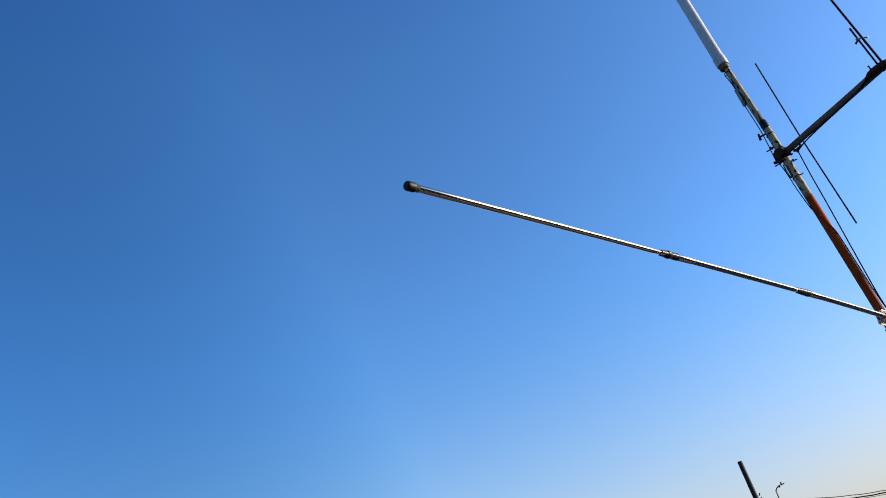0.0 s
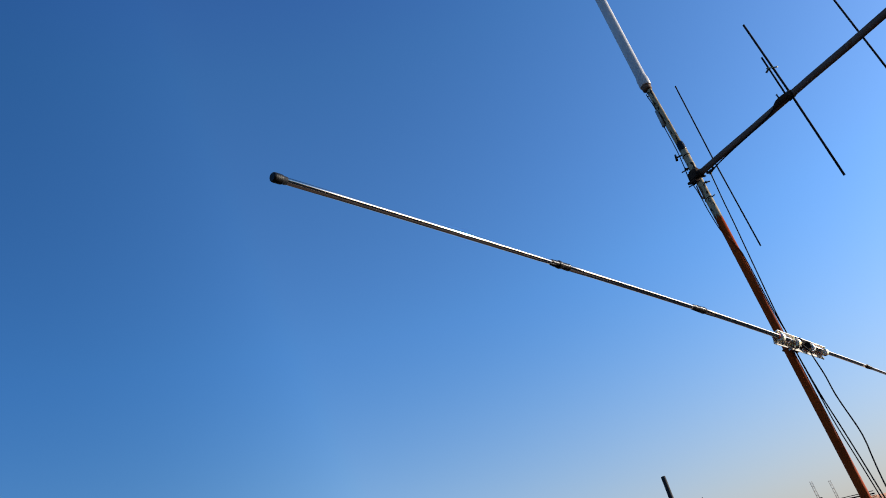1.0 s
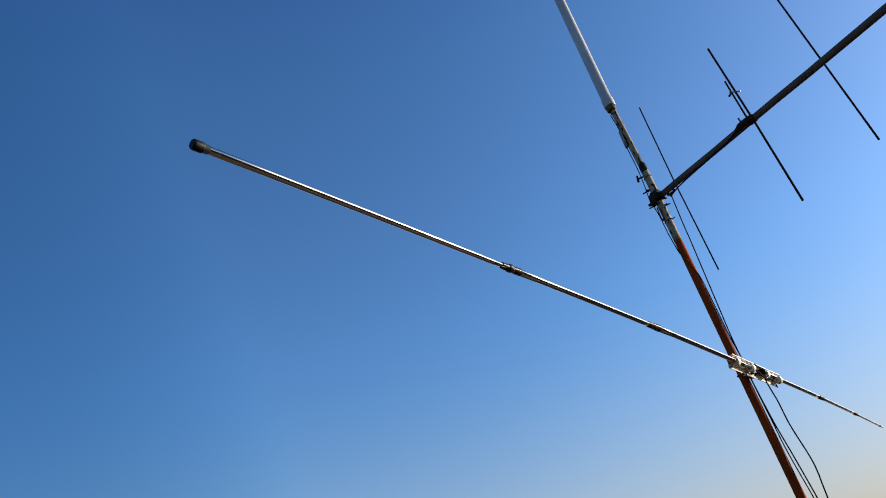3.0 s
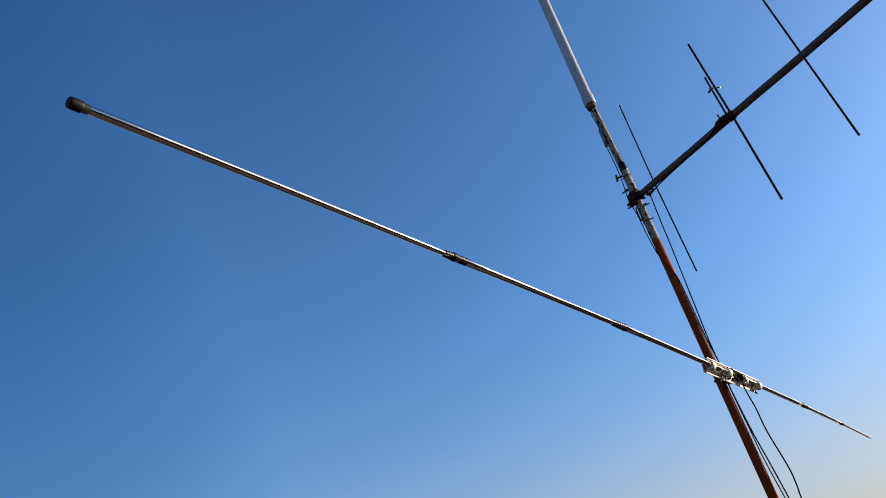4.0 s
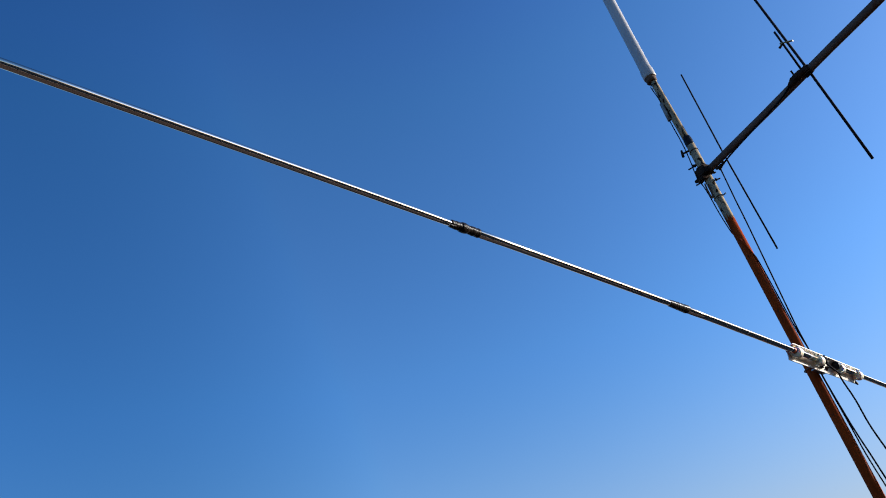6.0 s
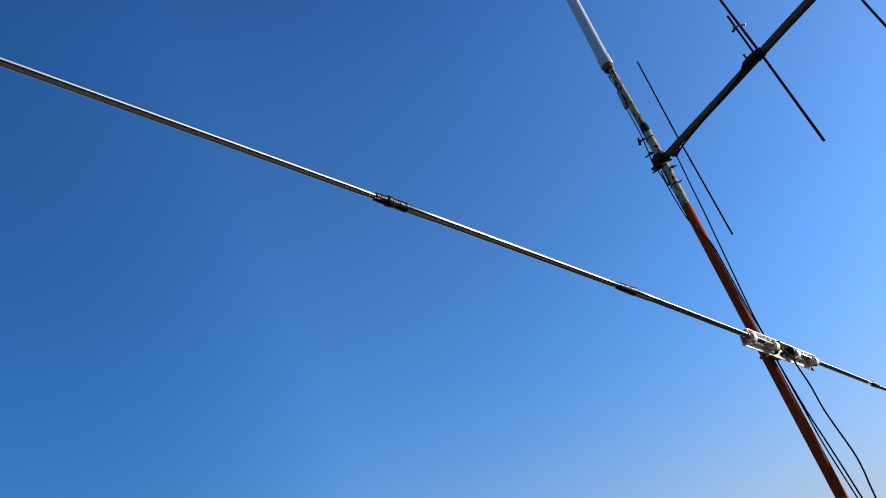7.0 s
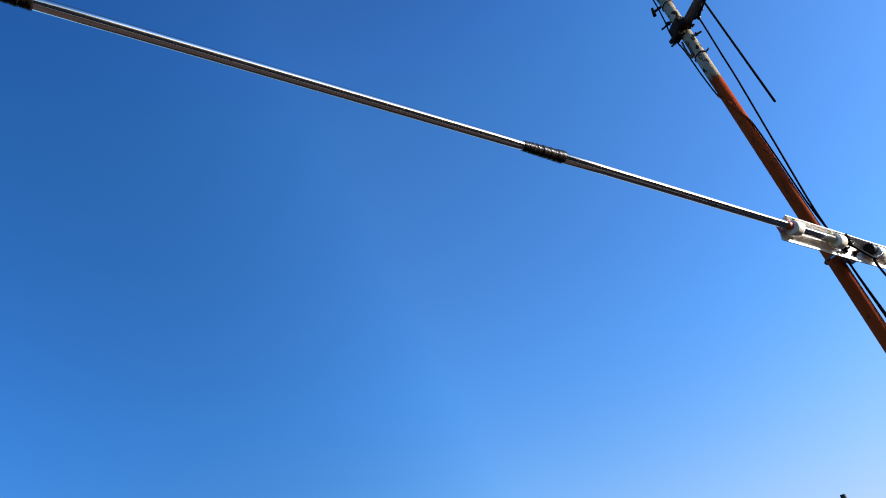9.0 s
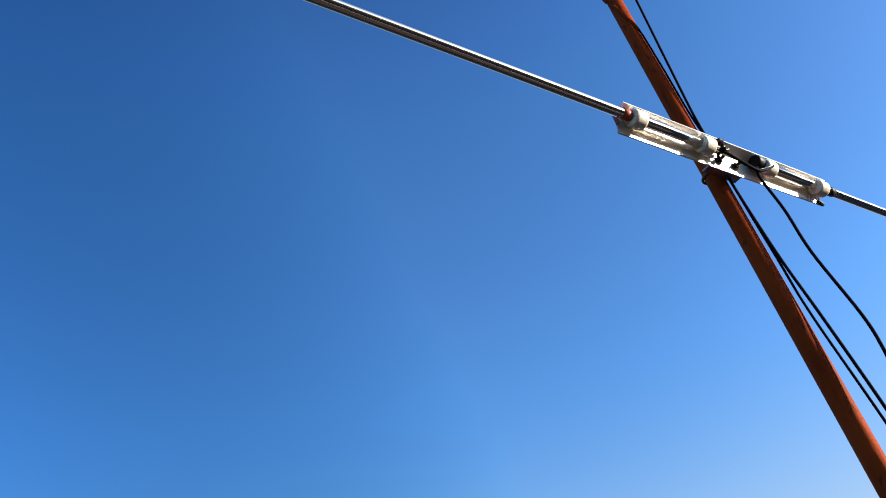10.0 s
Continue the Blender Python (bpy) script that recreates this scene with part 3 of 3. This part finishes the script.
p = far(64.14, 8.25, 30)
post = thing("utility_pole", (p.x, p.y, 0), "dark tarred wooden utility pole standing across the yard", "pole")
tube("shaft", [(p.x, p.y, z) for z in (-0.3, 2, 4, p.z - 0.02, p.z)], [0.125, 0.115, 0.10, 0.090, 0.082], TARRED, post, "", 20)
bm = bmesh.new()
box(bm, Matrix.Translation((p.x - 0.02, p.y - 0.11, p.z - 1.55)), (0.08, 0.12, 0.10), 0.01)
part("cable_bracket", bm, RUST, post)
for k in range(3):
    bm = bmesh.new()
    sweep(bm, [(p.x + 0.02 * k, p.y - 0.13, p.z - 1.35 - 0.14 * k), (p.x + 0.02 * k, p.y - 0.19, p.z - 1.33 - 0.14 * k), (p.x + 0.02 * k, p.y - 0.2, p.z - 1.27 - 0.14 * k)], [0.012, 0.02, 0.026], 8)
    part("wire_hook", bm, RUST, post)

q = far(65.62, 5.62, 60)
lamp = thing("street_lamp", (q.x, q.y, 0), "slim grey street lamp with a curved arm, far off", "lamp")
side = Vector((math.cos(radians(66)), -math.sin(radians(66)), 0))
tube("column", smooth_path([(q.x, q.y, 0), (q.x, q.y, 3), (q.x, q.y, q.z - 0.4), q + side * 0.07 + Vector((0, 0, 0.10)), q + side * 0.27 + Vector((0, 0, 0.29)), q + side * 0.48 + Vector((0, 0, 0.36))], 6), 0.040, GALV, lamp, "", 12)
bm = bmesh.new()
box(bm, Matrix.Translation(q + side * 0.64 + Vector((0, 0, 0.36))) @ pose(0, 0, 0, 0, -12, -24), (0.36, 0.15, 0.08), 0.03)
part("lamp_head", bm, GALV, lamp)
bm = bmesh.new()
box(bm, Matrix.Translation(q + side * 0.56 + Vector((0, 0, 0.45))) @ pose(0, 0, 0, 0, 18, -24), (0.10, 0.10, 0.20), 0.03)
part("photocell", bm, RUST, lamp)
bm = bmesh.new()
box(bm, Matrix.Translation(q + side * 0.36 + Vector((0, 0, 0.25))) @ pose(0, 0, 0, 0, -35, -24), (0.18, 0.08, 0.08), 0.02)
part("side_fitting", bm, RUST, lamp)

# ---- unfinished brick house with a concrete column
def wall_block(name, a, b, height, thick, mat, parent, label=""):
    bm = bmesh.new()
    a, b = Vector(a), Vector(b)
    d = (b - a)
    ang = math.degrees(math.atan2(d.y, d.x))
    c = (a + b) / 2
    box(bm, Matrix.Translation((c.x, c.y, height / 2)) @ pose(0, 0, 0, 0, 0, ang), (d.length, thick, height), 0.01)
    return part(name, bm, mat, parent, label)


h0 = far(72.55, 3.55, 25)
h1 = h0 + Vector((math.sin(radians(103)), math.cos(radians(103)), 0)) * 5.4
TOP = h0.z
house = thing("unfinished_house", (h0.x, h0.y, 0), "single-storey orange brick house, unfinished, with rebar above its flat roof", "house")
back = Vector((math.sin(radians(62)), math.cos(radians(62)), 0)) * 6
wall_block("front_wall", (h0.x, h0.y, 0), (h1.x, h1.y, 0), TOP - 0.02, 0.22, MORTAR, house, "orange brick wall")
wall_block("side_wall", (h0.x, h0.y, 0), (h0.x + back.x, h0.y + back.y, 0), TOP - 0.03, 0.2, BRICKWALL, house)
wall_block("side_wall", (h1.x, h1.y, 0), (h1.x + back.x, h1.y + back.y, 0), TOP - 0.03, 0.2, BRICKWALL, house)
wall_block("rear_wall", (h0.x + back.x, h0.y + back.y, 0), (h1.x + back.x, h1.y + back.y, 0), TOP - 0.03, 0.2, BRICKWALL, house)
bm = bmesh.new()
c = (h0 + h1) / 2 + back / 2
box(bm, Matrix.Translation((c.x, c.y, TOP - 0.6)) @ pose(0, 0, 0, 0, 0, math.degrees(math.atan2((h1 - h0).y, (h1 - h0).x))), ((h1 - h0).length - 0.5, 3.4, 0.14))
part("roof_slab", bm, CONCRETE, house)


def rebar_column(az, el_col, el_bar, dist, width):
    p = far(az, el_col, dist)
    bar = far(az, el_bar, dist)
    bm = bmesh.new()
    box(bm, Matrix.Translation((p.x, p.y, p.z / 2)) @ pose(0, 0, 0, 0, 0, 15 - az), (width, width, p.z), 0.012)
    col = part("column", bm, CONCRETE, house, "raw concrete column")
    for i in (-1, 1):
        for j in (-1, 1):
            tube("rebar", [(p.x + i * width * 0.17, p.y + j * width * 0.17, p.z - 0.1), (p.x + i * width * 0.15, p.y + j * width * 0.15, bar.z)], 0.0042, REBAR, col, "", 6)
    z = p.z + 0.08
    while z < bar.z - 0.03:
        bm = bmesh.new()
        w = width * 0.165
        ring = [(p.x - w, p.y - w, z), (p.x + w, p.y - w, z), (p.x + w, p.y + w, z), (p.x - w, p.y + w, z), (p.x - w, p.y - w, z)]
        sweep(bm, ring, 0.0032, 5)
        part("stirrup", bm, REBAR, col)
        z += 0.13


rebar_column(73.48, 3.88, 5.02, 24.6, 0.175)
rebar_column(74.58, 3.3, 4.74, 30.5, 0.20)
an = far(72.95, 3.6, 25)
bm = bmesh.new()
sweep(bm, [an, an + Vector((0, 0, 0.14)), an + Vector((0.02, -0.03, 0.18))], 0.012, 6)
sweep(bm, [an + Vector((-0.05, 0.02, 0.17)), an + Vector((0.05, -0.04, 0.13))], 0.01, 6)
part("roof_hook", bm, RUST, house)

# ---- plastered house at the corner
c0 = far(79.55, 3.12, 21)
e0 = far(76.7, 3.25, 25)
e1 = c0 + Vector((math.sin(radians(99)), math.cos(radians(99)), 0)) * 8
HT = c0.z
corner = thing("corner_house", (c0.x, c0.y, 0), "low pinkish plastered house with one side in shade", "house")
wall_block("side_wall", (c0.x, c0.y, 0), (e0.x, e0.y, 0), HT - 0.08, 0.24, PLASTER, corner)
wall_block("front_wall", (c0.x + 0.1, c0.y, 0), (e1.x, e1.y, 0), HT - 0.08, 0.24, PLASTER, corner, "pinkish plaster in the sun")
bm = bmesh.new()
far_pt = e0 + (e1 - c0)
top = [Vector((v.x, v.y, HT - 0.08)) for v in (c0, e0, far_pt, e1)]
mid = sum(top, Vector()) / 4
lo = [bm.verts.new(mid + (v - mid) * 1.03) for v in top]
hi = [bm.verts.new(mid + (v - mid) * 1.03 + Vector((0, 0, 0.08))) for v in top]
bm.faces.new(lo)
bm.faces.new(hi)
for k in range(4):
    bm.faces.new((lo[k], lo[(k + 1) % 4], hi[(k + 1) % 4], hi[k]))
part("roof", bm, ROOFTILE, corner, "dark flat roof edge")

# ---- unseen wall added on the sunny side: shades the yard, darkens tube reflections
bm = bmesh.new()
box(bm, Matrix.Translation((6.0, -9.0, 1.42)), (44.0, 0.2, 2.84), 0.01)
tagged(part("reflection_wall", bm, CONCRETE), "unseen plain concrete wall, added to darken reflections and shade the yard", "wall", kind="structure")
# unseen low strip, added so the tubes mirror a thin light line
bm = bmesh.new()
box(bm, Matrix.Translation((2.0, -1.15, 0.03)), (24.0, 0.22, 0.07), 0.012)
tagged(part("kerb", bm, PALE), "unseen pale strip, added as a light line in tube reflections", "kerb", kind="structure")

# ---- unseen house, added to darken tube reflections and shade the yard's far side
mirrored_house = thing("reflection_house", (12, -4.6, 0), "unseen plain low plastered house, added to darken tube reflections", "house")
for a, b in (((9, -2.7, 0), (9, -6.4, 0)), ((9, -6.4, 0), (15, -6.4, 0)), ((15, -6.4, 0), (15, -2.7, 0)), ((15, -2.7, 0), (9, -2.7, 0))):
    wall_block("house_wall", a, b, 3.8, 0.24, PLASTER, mirrored_house)
bm = bmesh.new()
box(bm, Matrix.Translation((12, -4.55, 3.9)), (6.5, 4.2, 0.2), 0.02)
part("roof", bm, ROOFTILE, mirrored_house)
for y in (-3.7, -5.4):
    bm = bmesh.new()
    box(bm, Matrix.Translation((8.87, y, 1.6)), (0.06, 0.9, 1.2), 0.01)
    part("shutter", bm, TARRED, mirrored_house, "closed dark shutter")

# ---- overhead cables from the pole to the houses
for i, (ela, elb, sag, r) in enumerate(((5.35, 3.22, 0.43, 0.012), (5.25, 3.14, 0.51, 0.02), (5.2, 3.04, 0.49, 0.010), (5.0, 2.96, 0.45, 0.008))):
    a = far(64.4, ela, 29.8)
    b = far(78.2, elb, 23.6)
    rng = random.Random(20 + i)
    pts = []
    for k in range(23):
        f = k / 24
        w = a.lerp(b, f)
        w.z += -sag * 4 * f * (1 - f) * 0.5 + 0.02 * math.sin(9 * f + i) + rng.uniform(-0.006, 0.006)
        pts.append(w)
    tagged(tube("overhead_cable", pts, r, CABLE, None, "", 6), "sagging black overhead cable between pole and houses", "cable", "overhead cables")

# ---- bricks of the house's front wall
d = h1 - h0
d.z = 0
run = d.normalized()
outw = Vector((run.y, -run.x, 0))
if outw.dot(EYE - h0) < 0:
    outw = -outw
ang = math.degrees(math.atan2(run.y, run.x))
bm = bmesh.new()
box(bm, Matrix.Identity(4), (0.232, 0.03, 0.078), 0.006)
bme = bpy.data.meshes.new("brick")
bm.to_mesh(bme)
bm.free()
bme.materials.append(BRICKWALL)
front = [o for o in house.children if o.name.startswith("front_wall")][0]
nb = int(d.length / 0.245)
for row in range(12):
    for k in range(min(nb, 22)):
        pos = h0 + run * (0.15 + 0.245 * k + (0.12 if row % 2 else 0)) + outw * 0.112
        pos.z = TOP - 0.065 - row * 0.09
        ob = new("brick", bme)
        ob.parent = front
        ob.matrix_parent_inverse = front.matrix_world.inverted()
        ob.matrix_world = Matrix.Translation(pos) @ pose(0, 0, 0, random.uniform(-1, 1), random.uniform(-0.6, 0.6), ang + random.uniform(-0.8, 0.8))
